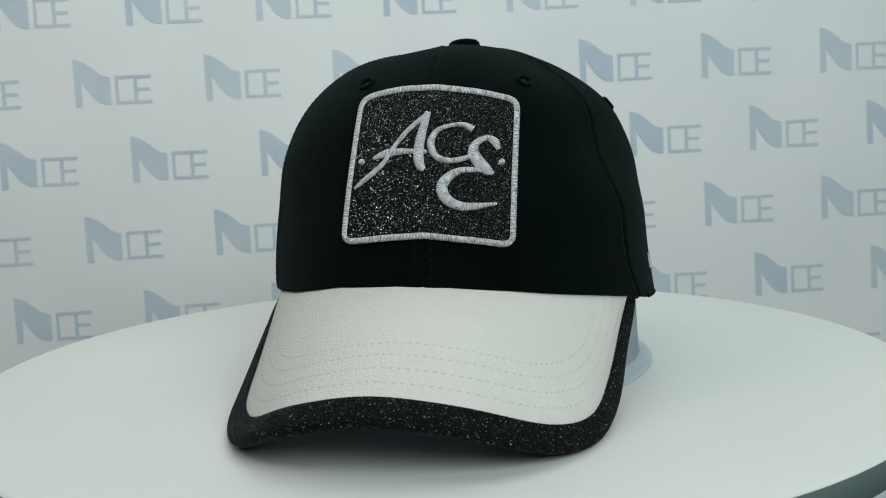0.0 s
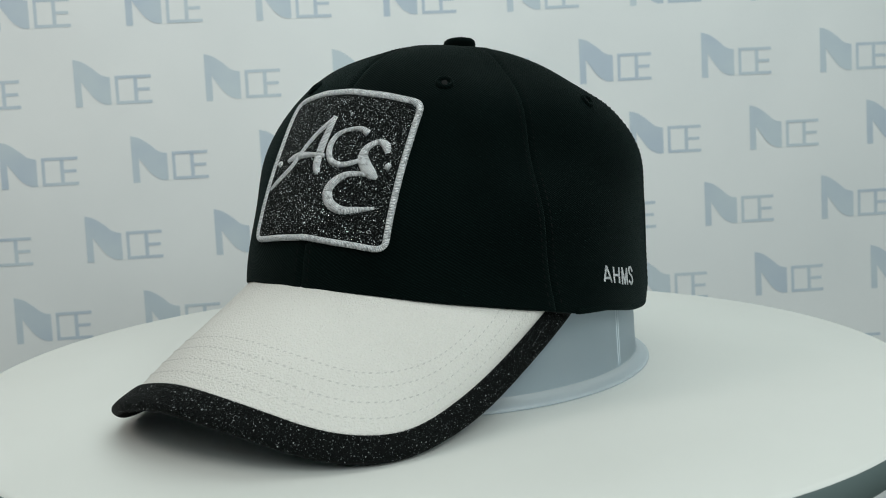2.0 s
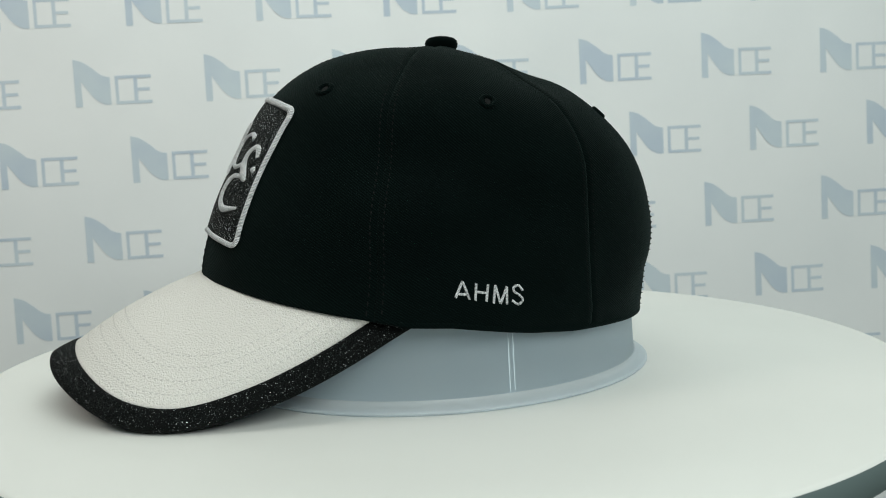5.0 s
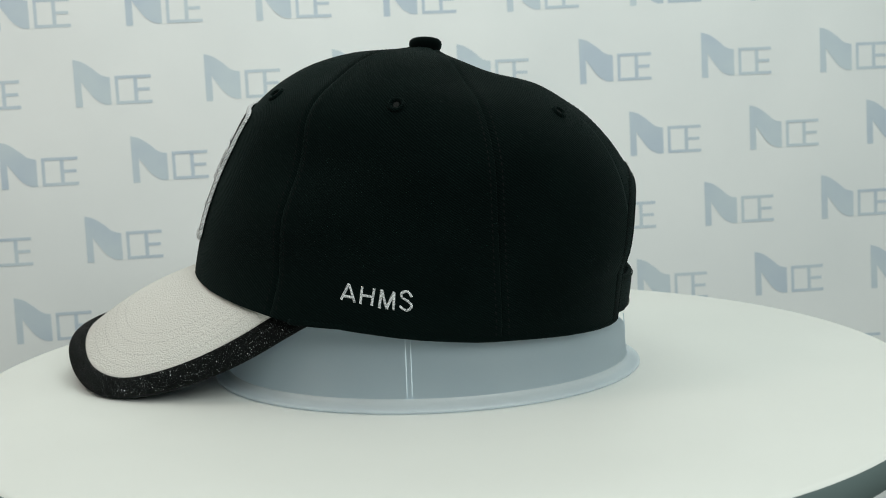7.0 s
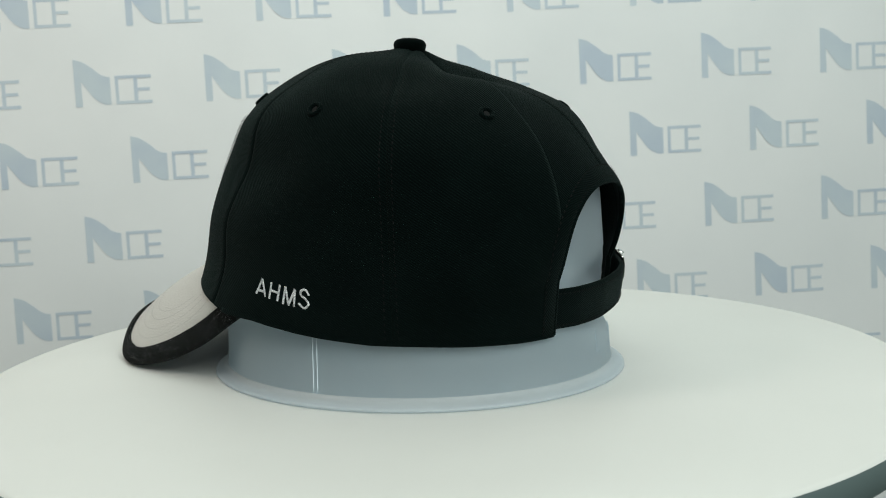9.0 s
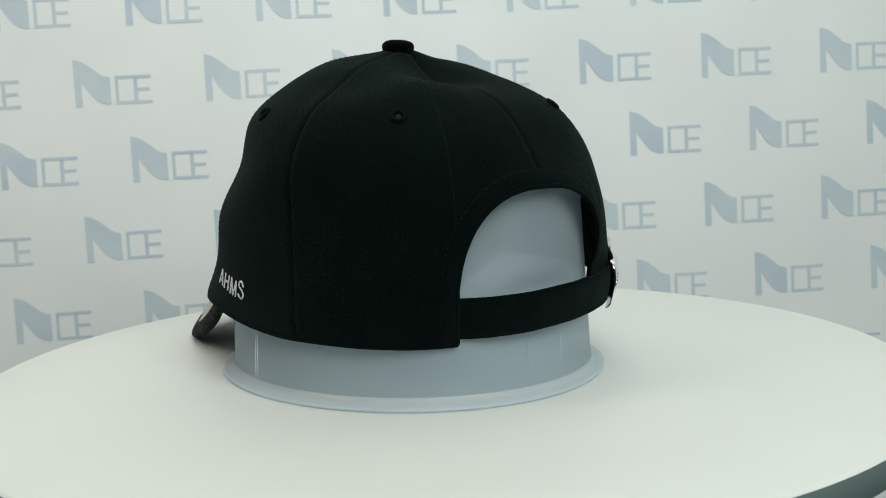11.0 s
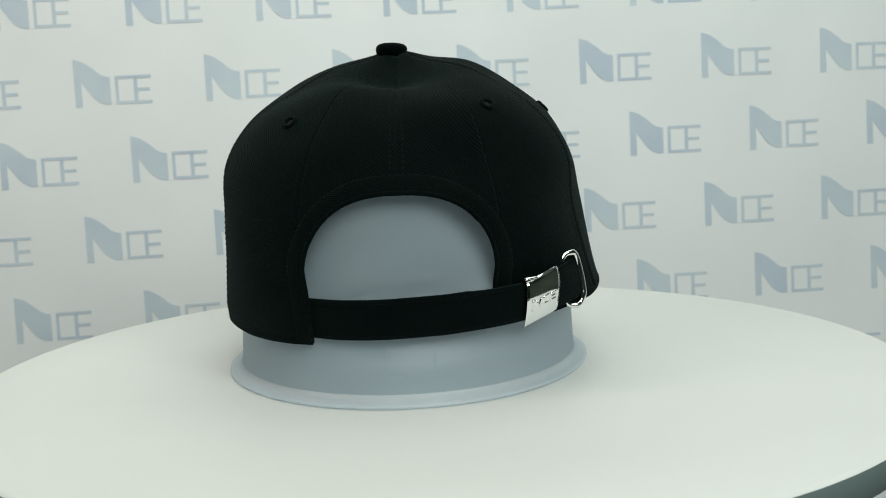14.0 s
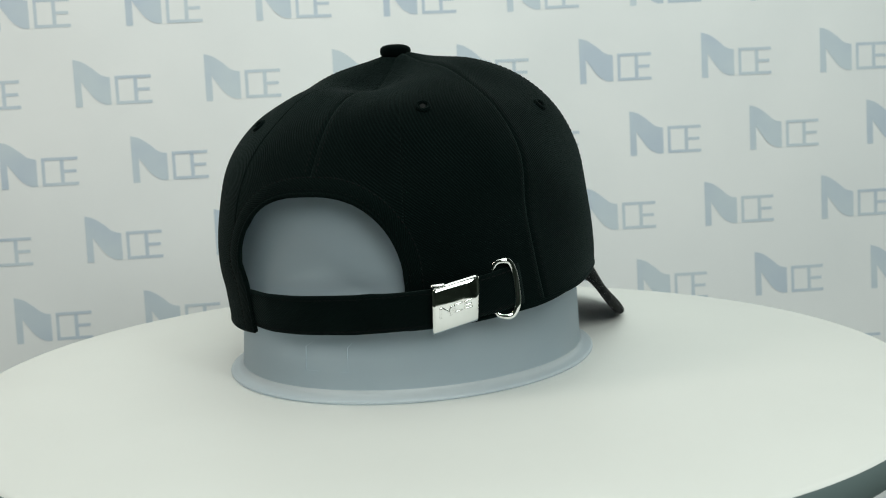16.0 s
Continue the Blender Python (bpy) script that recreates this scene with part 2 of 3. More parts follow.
def rad(phi, rise):
    rise = np.clip(rise, RISE[0], RISE[-1])
    i = np.clip(np.searchsorted(RISE, rise) - 1, 0, len(RISE) - 2)
    before, after = np.clip(i - 1, 0, 99), np.clip(i + 2, 0, len(RISE) - 1)
    h = RISE[i + 1] - RISE[i]
    s, h = ((rise - RISE[i]) / h)[:, None], h[:, None]
    m1 = (TERMS[i + 1] - TERMS[before]) / (RISE[i + 1] - RISE[before])[:, None]
    m2 = (TERMS[after] - TERMS[i]) / (RISE[after] - RISE[i])[:, None]
    c = (2 * s**3 - 3 * s**2 + 1) * TERMS[i] + (s**3 - 2 * s**2 + s) * h * m1 + (3 * s**2 - 2 * s**3) * TERMS[i + 1] + (s**3 - s**2) * h * m2
    return sum(c[:, k] * np.cos(k * phi) for k in range(6)) + sum(c[:, 5 + k] * np.sin(k * phi) for k in range(1, 6))


def low_rise(phi):
    """Below this angle the cloth hangs nearly straight down."""
    deg = np.abs((np.degrees(phi) + 180) % 360 - 180)
    return np.radians(-21 + 8 * np.clip((deg - 110) / 40, 0, 1))


def by_rise(phi, rise):
    """Horizontal radius and height."""
    low = low_rise(phi)
    e = np.maximum(rise, low)
    r = rad(phi, e)
    h, z = r * np.cos(e), CENTRE[2] + r * np.sin(e)
    drop = (low - np.minimum(rise, low)) * 95
    return h - 0.13 * drop, z - drop


def rise_at(phi, z):
    lo, hi = np.full(len(phi), radians(-60)), np.full(len(phi), radians(80))
    for _ in range(24):
        mid = (lo + hi) / 2
        up = by_rise(phi, mid)[1] < z
        lo, hi = np.where(up, mid, lo), np.where(up, hi, mid)
    return (lo + hi) / 2


def seam_relief(phi_deg, h):
    out = np.zeros(len(phi_deg))
    for s in SEAMS:
        d = np.radians((phi_deg - s + 180) % 360 - 180) * h
        out += -0.45 * np.exp(-(d / 0.9) ** 2) + 0.22 * np.exp(-((np.abs(d) - 3.2) / 2.2) ** 2)
    return out


def crown(phi_deg, rise, lift=0.0, relief=True):
    """Points of the crown in metres, lifted off it by millimetres."""
    phi_deg, rise = np.asarray(phi_deg, float), np.asarray(rise, float)
    phi = np.radians(phi_deg)

    def at(f, e):
        h, z = by_rise(f, e)
        return np.stack([CENTRE[0] + h * np.cos(f), CENTRE[1] + h * np.sin(f), z], 1), h

    p, h = at(phi, rise)
    d1 = at(phi + 0.02, rise)[0] - at(phi - 0.02, rise)[0]
    d2 = at(phi, rise + 0.02)[0] - at(phi, rise - 0.02)[0]
    nrm = np.cross(d1, d2)
    nrm /= np.linalg.norm(nrm, axis=1)[:, None] + 1e-9
    off = lift + (seam_relief(phi_deg, h) if relief else 0.0)
    return (p + nrm * np.broadcast_to(off, len(p))[:, None]) / 1000.0


def on_crown(phi_deg, z, lift=0.0, relief=False):
    phi_deg, z = np.asarray(phi_deg, float), np.asarray(z, float)
    return crown(phi_deg, rise_at(np.radians(phi_deg), z), lift, relief)


HEM = np.array([[-125, 36], [-108, 40.2], [-90, 42], [-70, 43.5], [-50, 44.8], [-36, 47.5], [-20, 52.4], [-7, 53.6], [3, 52.7], [14, 50.4], [26, 46.9],
                [36, 44.3], [49, 40.6], [58, 37.4], [69, 36], [76, 33.9], [83, 31.8], [90, 30.2], [97, 29.1], [104, 28.1], [112, 27.7], [120, 27.2],
                [130, 26.4], [143, 25.8], [155, 25.8], [180, 27], [206, 30], [214, 31], [224, 33], [235, 36]])


def hem(phi_deg):
    """Height of the crown's lower edge."""
    return np.interp((np.asarray(phi_deg, float) + 125) % 360 - 125, HEM[:, 0], HEM[:, 1])


def arch(phi_deg):
    d = np.abs((np.asarray(phi_deg, float) - GAP_MID + 180) % 360 - 180) / GAP_HALF
    return 49 + 39 * np.sqrt(np.clip(1 - np.clip(d, 0, 1) ** 2.6, 0, 1))


def in_gap(phi_deg):
    return np.abs((phi_deg - GAP_MID + 180) % 360 - 180) < GAP_HALF - 1e-6


def crown_grid(cols, rows_low, rows_up, lift, gap):
    """Grid of crown points for the columns: hem to mid height, then to the top; over the rear gap only the upper rows."""
    cols = np.asarray(cols, float)
    low = hem(cols)
    mid = arch(cols) if gap else np.maximum(49.0, low + 8)
    out, uv = [], []
    if not gap:
        for k in range(rows_low):
            z = low + (mid - low) * k / rows_low
            out.append(on_crown(cols, z, lift, True))
            uv.append(np.stack([cols * 1.6, z], 1))
    start = rise_at(np.radians(cols), mid)
    for k in range(rows_up + 1):
        e = start + (radians(87) - start) * k / rows_up
        out.append(crown(cols, e, lift))
        uv.append(np.stack([cols * 1.6 * np.cos(np.clip(e, 0, 1.5)) ** 0.6, mid + np.degrees(e - start) * 1.55], 1))
    return np.array(out), np.array(uv)


def columns(a, b, step=1.5):
    """Column angles between two seams, closer together beside them."""
    inner = np.arange(a + 3, b - 2.9, step)
    edge = np.array([0, 0.35, 0.7, 1.1, 1.6, 2.2])
    return np.concatenate([a + edge, inner, (b - edge)[::-1]])

# ------------------------------------------------------------------ the cap


def join(name, meshes):
    verts, faces, uvs, n = [], [], [], 0
    for me in meshes:
        verts += [tuple(v.co) for v in me.vertices]
        faces += [tuple(n + i for i in p.vertices) for p in me.polygons]
        flat = np.zeros((len(me.vertices), 2))
        if me.uv_layers:
            for loop in me.loops:
                flat[loop.vertex_index] = me.uv_layers[0].data[loop.index].uv
        uvs.append(flat)
        n += len(me.vertices)
        bpy.data.meshes.remove(me)
    return mesh_of(name, verts, faces, np.concatenate(uvs))


def stitches(name, rows, surface, width=0.55, height=0.4, share=0.62, pitch=2.8):
    """Rows of separate stitches: each row a flat path in millimetres laid on surface(a, b, lift)."""
    a, b, h, faces = [], [], [], []
    for row in rows:
        row = np.asarray(row, float)
        run = np.concatenate([[0], np.cumsum(np.linalg.norm(np.diff(row, axis=0), axis=1))])
        for k in range(int(run[-1] / pitch)):
            s0, s1 = k * pitch, (k + share) * pitch
            ends = [np.array([np.interp(s, run, row[:, 0]), np.interp(s, run, row[:, 1])]) for s in (s0, (s0 + s1) / 2, s1)]
            d = ends[2] - ends[0]
            d /= np.linalg.norm(d) + 1e-9
            side = np.array([-d[1], d[0]]) * width / 2
            n = len(a)
            for e, lift in zip(ends, (-0.15, height, -0.15)):
                for q, l in ((e - side, lift * 0.3), (e, lift), (e + side, lift * 0.3)):
                    a.append(q[0]); b.append(q[1]); h.append(l)
            for i in range(2):
                for j in range(2):
                    faces.append((n + i * 3 + j, n + i * 3 + j + 1, n + i * 3 + j + 4, n + i * 3 + j + 3))
    return mesh_of(name, surface(np.array(a), np.array(b), np.array(h)), faces)


# flat maps of the crown
DEG_MM = 1.6


def wrap_map(a, b, h):
    """a: millimetres round the crown, b: height."""
    return on_crown(a / DEG_MM, b, h)


def rise_map(a, b, h):
    """a: millimetres round the crown at full width, b: rise angle in 1.55 mm steps."""
    return crown(a / DEG_MM, np.radians(b / 1.55), h)


def phi_for(axis, value, z, lo, hi, falling=False):
    lo, hi = np.full(len(value), float(lo)), np.full(len(value), float(hi))
    for _ in range(19):
        mid = (lo + hi) / 2
        got = on_crown(mid, z)[:, axis] * 1000
        up = (got > value) if falling else (got < value)
        lo, hi = np.where(up, mid, lo), np.where(up, hi, mid)
    return (lo + hi) / 2


def front_map(a, b, h):
    """a: millimetres to the wearer's left, b: height."""
    return on_crown(phi_for(1, a, b, -70, 75), b, h)


def side_map(a, b, h):
    """Lettering on the left side: a along the line of letters, b above its sloping base line."""
    x, z = 31.6 - a, 46.8 - 0.19 * a + b
    return on_crown(phi_for(0, x, z, 15, 150, True), z, h)


def patch_point(u, v):
    """Patch from its lower corner (0, 0) to its upper one (1, 1), in front_map's millimetres."""
    low = np.interp(u, [0, 0.27, 0.5, 0.82, 1], [69.6, 71.5, 72.3, 69.4, 67.0])
    top = np.interp(u, [0, 0.1, 0.27, 0.5, 0.76, 1], [125.6, 127.3, 128.9, 128.9, 126.4, 122.6])
    y0, y1 = -21.3 + 4.3 * v, 44.1 + 2.2 * v
    return np.stack([y0 + (y1 - y0) * u, low + (top - low) * v], -1)


cap = thing("baseball_cap", "black twill cap with white visor, silver embroidered patch and rear strap", "cap")


def build_crown():
    bounds = SEAMS + [SEAMS[0] + 360]
    for a, b in zip(bounds[:-1], bounds[1:]):
        sets = []
        cut0, cut1 = GAP_MID - GAP_HALF, GAP_MID + GAP_HALF
        if b == GAP_MID:
            sets = [(columns(a, cut0 + 2.2), False), (np.concatenate([np.linspace(cut0, cut0 + 4, 9), columns(cut0 + 4.5, b)[6:]]), True)]
            sets[0] = (np.concatenate([sets[0][0][sets[0][0] < cut0 - 0.2], [cut0]]), False)
        elif a == GAP_MID:
            right = columns(cut1 - 2.2, b)
            sets = [(np.concatenate([columns(a, cut1 - 4.5)[:-6], np.linspace(cut1 - 4, cut1, 9)]), True), (np.concatenate([[cut1], right[right > cut1 + 0.2]]), False)]
        else:
            sets = [(columns(a, b), False)]
        made = []
        for cols, gap in sets:
            outer, uv = crown_grid(cols, 12, 44, 0.0, gap)
            inner, _ = crown_grid(cols, 12, 44, -1.6, gap)
            made.append(shell("crown_panel", outer, inner, uv))
        part("crown_panel", join("crown_panel", made) if len(made) > 1 else made[0], BLACK, cap)
    for s in SEAMS:
        lowest = 97 if s == GAP_MID else float(hem(s)) + 2
        first = math.degrees(float(rise_at(np.radians([s]), np.array([lowest]))[0]))
        rows = []
        for side in (-2.4, 2.4):
            e = np.linspace(first, 78, 60)
            rows.append(np.stack([(s + side / (1.5 * np.cos(np.radians(np.clip(e, -30, 80))))) * DEG_MM, e * 1.55], 1))
        part("topstitch", stitches("topstitch", rows, rise_map, 0.5, 0.28, 0.66, 2.6), DARKSTITCH, cap)
    # tape round the rear opening, with two stitch rows
    d = np.linspace(-1, 1, 90)
    phi = GAP_MID + GAP_HALF * np.sign(d) * np.abs(d) ** 0.6
    edge = np.stack([phi * DEG_MM, arch(phi)], 1)
    edge = np.concatenate([[[edge[0, 0], 26.5]], edge, [[edge[-1, 0], 30.5]]])
    along = np.gradient(edge, axis=0)
    along /= np.linalg.norm(along, axis=1)[:, None]
    out = np.stack([-along[:, 1], along[:, 0]], 1)
    part("opening_tape", ribbon("opening_tape", edge + out * 3.6, np.full(len(edge), 8.0), 0.9, wrap_map, sides=10), STRAP, cap)
    part("topstitch", stitches("topstitch", [edge + out * 2.0, edge + out * 7.0], wrap_map, 0.5, 1.1, 0.66, 2.6), DARKSTITCH, cap)
    part("opening_piping", ribbon("opening_piping", edge + out * 0.2, np.full(len(edge), 2.0), 1.0, wrap_map), STRAP, cap)
    # hem piping along the lower edge
    ph = np.linspace(57, GAP_MID - GAP_HALF, 90)
    part("hem", ribbon("hem", np.stack([ph * DEG_MM, hem(ph) + 0.6], 1), np.full(90, 2.2), 0.7, wrap_map), STRAP, cap)
    ph = np.linspace(GAP_MID + GAP_HALF, 295, 70)
    part("hem", ribbon("hem", np.stack([ph * DEG_MM, hem(ph) + 0.6], 1), np.full(70, 2.2), 0.7, wrap_map), STRAP, cap)
    # covered button
    prof = [(0.1, -3), (6.6, -3), (7.5, -1.6), (7.8, 0.2), (7.4, 1.6), (6.2, 2.6), (4.0, 3.2), (1.8, 3.4), (0.05, 3.45)]
    me = lathe("button", [(r / 1000, z / 1000) for r, z in prof], 36)
    me.transform(pose(-0.0001, 0.0180, 0.1538, 2, -3))
    part("button", me, STRAP, cap, "cloth-covered button on the crown")
    for phi0, e0 in ((27.0, 39.5), (83.0, 36.5), (141.9, 33.3), (213.7, 36.5), (273.0, 37.0), (334.5, 40.0)):
        ang = np.linspace(0, 2 * math.pi, 28, endpoint=False)
        path = np.stack([phi0 * DEG_MM + 2.7 * np.cos(ang) * DEG_MM / (1.5 * math.cos(math.radians(e0))), e0 * 1.55 + 2.7 * np.sin(ang)], 1)
        part("eyelet", ribbon("eyelet", path, np.full(28, 2.2), 1.5, rise_map, closed=True), STRAP, cap, "black stitched eyelet")
        disc = np.stack([phi0 * DEG_MM + 1.5 * np.cos(ang), e0 * 1.55 + 1.5 * np.sin(ang)], 1)
        part("eyelet_hole", mesh_of("eyelet_hole", rise_map(disc[:, 0], disc[:, 1], np.full(28, 0.25)), [tuple(range(28))]), UNDER, cap)


# the visor from the wearer's right to the left: middle of the rolled edge, and the line where the white cloth meets the binding
ROLL = [(15, -58, 51), (42, -66.5, 38), (68, -69, 22), (96, -68.5, 9), (125, -64, 3.2), (153, -51.5, 5), (173, -31, 15), (180, 0, 21.2), (177, 31, 16.6),
        (161, 57, 6), (139.7, 73.5, 2.9), (109.3, 82, 8.3), (79, 86.8, 19.8), (51, 92.6, 35.3), (24.3, 94, 48)]
SEAM = [(20, -56, 55), (48, -63, 46), (74, -64, 30), (98, -63, 17.5), (125, -58.5, 10.5), (149, -46.5, 12.4), (165.5, -28, 21.5), (171.5, 0, 26.6), (170, 31, 22.4),
        (157.3, 57.8, 12.8), (135.5, 73.3, 9.7), (109.1, 80.1, 16), (82, 85.3, 27.6), (56.6, 89.6, 42), (30.4, 86.4, 55)]


def build_visor():
    n = 160
    s = np.linspace(0, 1, n)

    def fair(points):
        line = spline(points, 4 * n)
        for _ in range(160):
            line[1:-1] = (line[:-2] + line[1:-1] * 2 + line[2:]) / 4
        return line[np.linspace(0, 4 * n - 1, n).astype(int)]

    edge, seam = fair(ROLL), fair(SEAM)
    edge[:, 2] = np.maximum(edge[:, 2], 2.8)
    phi = np.interp(s, [0, 0.07, 0.5, 0.93, 1], [-60, -52, -2, 49, 57])
    root = on_crown(phi, hem(phi) + 1.0, -2.0) * 1000
    tan = np.gradient(edge, axis=0)
    tan /= np.linalg.norm(tan, axis=1)[:, None]
    into = seam - edge
    into -= (into * tan).sum(1)[:, None] * tan
    band = np.linalg.norm(into, axis=1)[:, None]
    into /= band
    up = np.cross(into, tan)
    up *= np.sign(up[n // 2, 2])
    for _ in range(6):
        up[1:-1] = (up[:-2] + up[1:-1] + up[2:]) / 3
    up /= np.linalg.norm(up, axis=1)[:, None]
    white_edge = seam - into * 1.2 - up * 0.3

    def sheet(w, drop):
        """Across the visor: w 0 at the crown, 1 under the binding."""
        bulge = 3.0 * np.sin(math.pi * w) * np.sin(math.pi * s) ** 0.7
        p = root * (1 - w) + white_edge * w
        return p + up * (bulge - drop)[:, None]

    ws = np.linspace(0, 1, 30)
    top = np.array([sheet(w, 0.0) for w in ws]) / 1000
    low = np.array([sheet(w, 1.5) for w in ws]) / 1000
    visor = part("visor", shell("visor", top, low), WHITE, cap, "curved white visor with rows of stitching")
    under = np.array([sheet(w, 3.2) for w in ws]) / 1000
    part("visor_lining", shell("visor_lining", low - 0.00005, under), UNDER, visor, "black lining under the visor")
    # binding rolled over the outer edge
    section = []
    for d, h in ((band, -0.4), (band - 0.15, 0.6), (band * 0.8, 1.1), (band * 0.55, 1.6), (band * 0.3, 2.0), (0.9, 2.2)):
        section.append(edge + into * d + up * h)
    for ang in range(75, -91, -15):
        section.append(edge - into * 2.2 * math.cos(radians(ang)) + up * 2.2 * math.sin(radians(ang)))
    for d, h in ((band * 0.5, -2.5), (band, -3.0)):
        section.append(edge + into * d + up * h)
    grid = np.array(section) / 1000
    m = len(section)
    faces = [(i * n + j, i * n + j + 1, (i + 1) % m * n + j + 1, (i + 1) % m * n + j) for i in range(m) for j in range(n - 1)]
    faces += [tuple(i * n for i in range(m)), tuple(i * n + n - 1 for i in range(m - 1, -1, -1))]
    part("binding", mesh_of("binding", grid.reshape(-1, 3), faces), GLITTER, visor, "black glitter binding round the visor edge")
    # stitch rows that follow the edge
    wide = np.linalg.norm(white_edge - root, axis=1)

    def stitch_map(a, b, h):
        col = np.clip(a, 0, 1) * (n - 1)
        i = np.clip(col.astype(int), 0, n - 2)
        f = (col - i)[:, None]
        pick = lambda arr: arr[i] * (1 - f) + arr[i + 1] * f
        w = np.clip(1 - b / np.maximum((wide[i] * (1 - f[:, 0]) + wide[i + 1] * f[:, 0]), 1), 0, 1)
        bulge = 3.0 * np.sin(math.pi * w) * np.sin(math.pi * np.clip(a, 0, 1)) ** 0.7
        return (pick(root) * (1 - w)[:, None] + pick(white_edge) * w[:, None] + pick(up) * (bulge + h)[:, None]) / 1000

    run = np.linalg.norm(np.diff(white_edge, axis=0), axis=1).sum()

    def scaled(a, b, h):
        return stitch_map(a / run, b, h)

    for gap, cut in ((1.6, 0.03), (8.0, 0.08), (14.5, 0.11), (21.0, 0.15), (27.0, 0.2)):
        row = np.stack([np.linspace(cut, 1 - cut, 90) * run, np.full(90, gap)], 1)
        part("stitching", stitches("stitching", [row], scaled, 0.6, 0.34, 0.66, 3.0), STITCH, visor)


def tube(points, widths, count):
    path = spline(np.concatenate([np.asarray(points), np.asarray(widths)[:, None]], 1), count)
    return path[:, :2], np.maximum(path[:, 2], 0.5)


def build_patch():
    # plate with rounded corners
    k = 34
    g = np.linspace(-1, 1, k)
    uu, vv = np.meshgrid(g, g)
    r = 0.10
    cx, cy = np.clip(np.abs(uu) - (1 - r), 0, 1), np.clip(np.abs(vv) - (1 - r), 0, 1)
    far = np.hypot(cx, cy)
    squeeze = np.where((cx > 0) & (cy > 0), np.maximum(cx, cy) / np.maximum(far, 1e-9), 1)
    uu = np.sign(uu) * (np.minimum(np.abs(uu), 1 - r) + cx * squeeze)
    vv = np.sign(vv) * (np.minimum(np.abs(vv), 1 - r) + cy * squeeze)
    flat = patch_point((uu.ravel() + 1) / 2, (vv.ravel() + 1) / 2)
    outer = front_map(flat[:, 0], flat[:, 1], np.full(len(flat), 1.3)).reshape(k, k, 3)
    inner = front_map(flat[:, 0], flat[:, 1], np.full(len(flat), 0.1)).reshape(k, k, 3)
    patch = part("patch", shell("patch", outer, inner), PATCH, cap, "black glitter patch with silver embroidery")
    # satin border
    ring = []
    for cxx, cyy, start in ((1 - 0.055, 1 - 0.055, 0), (0.055, 1 - 0.055, 90), (0.055, 0.055, 180), (1 - 0.055, 0.055, 270)):
        for a in range(0, 91, 15):
            ring.append((cxx + 0.055 * math.cos(radians(start + a)), cyy + 0.055 * math.sin(radians(start + a))))
    dense = []
    for p, q in zip(ring, ring[1:] + ring[:1]):
        steps = max(1, int(math.hypot(q[0] - p[0], q[1] - p[1]) / 0.025))
        dense += [(p[0] + (q[0] - p[0]) * i / steps, p[1] + (q[1] - p[1]) * i / steps) for i in range(steps)]
    dense = np.array(dense)
    path = patch_point(dense[:, 0], dense[:, 1])
    for _ in range(2):
        path = (np.roll(path, 1, 0) + path + np.roll(path, -1, 0)) / 3

    def lifted(a, b, h):
        return front_map(a, b, h + 1.2)

    part("border", ribbon("border", path, np.full(len(path), 2.4), 1.25, lifted, closed=True), SILVER, patch, "silver satin-stitched border")
    strokes = [
        ([(0.467, 0.814), (0.348, 0.708), (0.263, 0.587), (0.209, 0.493), (0.117, 0.415), (0.038, 0.356)], [2.6, 2.2, 1.9, 2.2, 2.2, 1.2]),
        ([(0.462, 0.825), (0.432, 0.657), (0.428, 0.538), (0.442, 0.470), (0.468, 0.431)], [3.0, 4.4, 4.9, 4.4, 2.6]),
        ([(0.144, 0.541), (0.225, 0.562), (0.300, 0.562), (0.390, 0.560), (0.479, 0.549)], [1.6, 3.6, 3.0, 2.2, 1.8]),
        ([(0.746, 0.733), (0.685, 0.758), (0.604, 0.743), (0.526, 0.693), (0.497, 0.607), (0.533, 0.526), (0.607, 0.503), (0.686, 0.522), (0.738, 0.548)],
         [3.4, 2.4, 1.9, 2.6, 3.6, 3.0, 2.5, 2.4, 2.2]),
        ([(0.900, 0.627), (0.878, 0.675), (0.826, 0.690), (0.768, 0.640), (0.756, 0.576), (0.791, 0.517), (0.838, 0.475), (0.877, 0.454)],
         [2.2, 3.6, 2.6, 3.6, 5.0, 5.4, 4.6, 1.6]),
        ([(0.870, 0.460), (0.784, 0.463), (0.681, 0.444), (0.608, 0.379), (0.586, 0.313), (0.622, 0.246), (0.703, 0.213), (0.796, 0.227), (0.905, 0.261)],
         [1.8, 2.2, 3.0, 4.6, 5.2, 4.6, 3.8, 2.8, 1.4])]
    for pts, wid in strokes:
        pts = np.array(pts)
        path, w = tube(patch_point(pts[:, 0], pts[:, 1]), np.array(wid) * 0.88, 46)
        part("embroidered_stroke", ribbon("embroidered_stroke", path, w, 1.35, lifted), SILVER, patch, "raised silver thread stroke")
    for u, v in ((0.066, 0.532), (0.923, 0.544)):
        c = patch_point(np.array([u]), np.array([v]))[0]
        path = np.stack([np.linspace(c[0] - 1.2, c[0] + 1.2, 9), np.full(9, c[1])], 1)
        part("embroidered_dot", ribbon("embroidered_dot", path, 2.7 * np.sqrt(np.clip(1.02 - np.linspace(-1, 1, 9) ** 2, 0.05, 1)), 1.5, lifted), SILVER, patch, "raised silver thread dot")


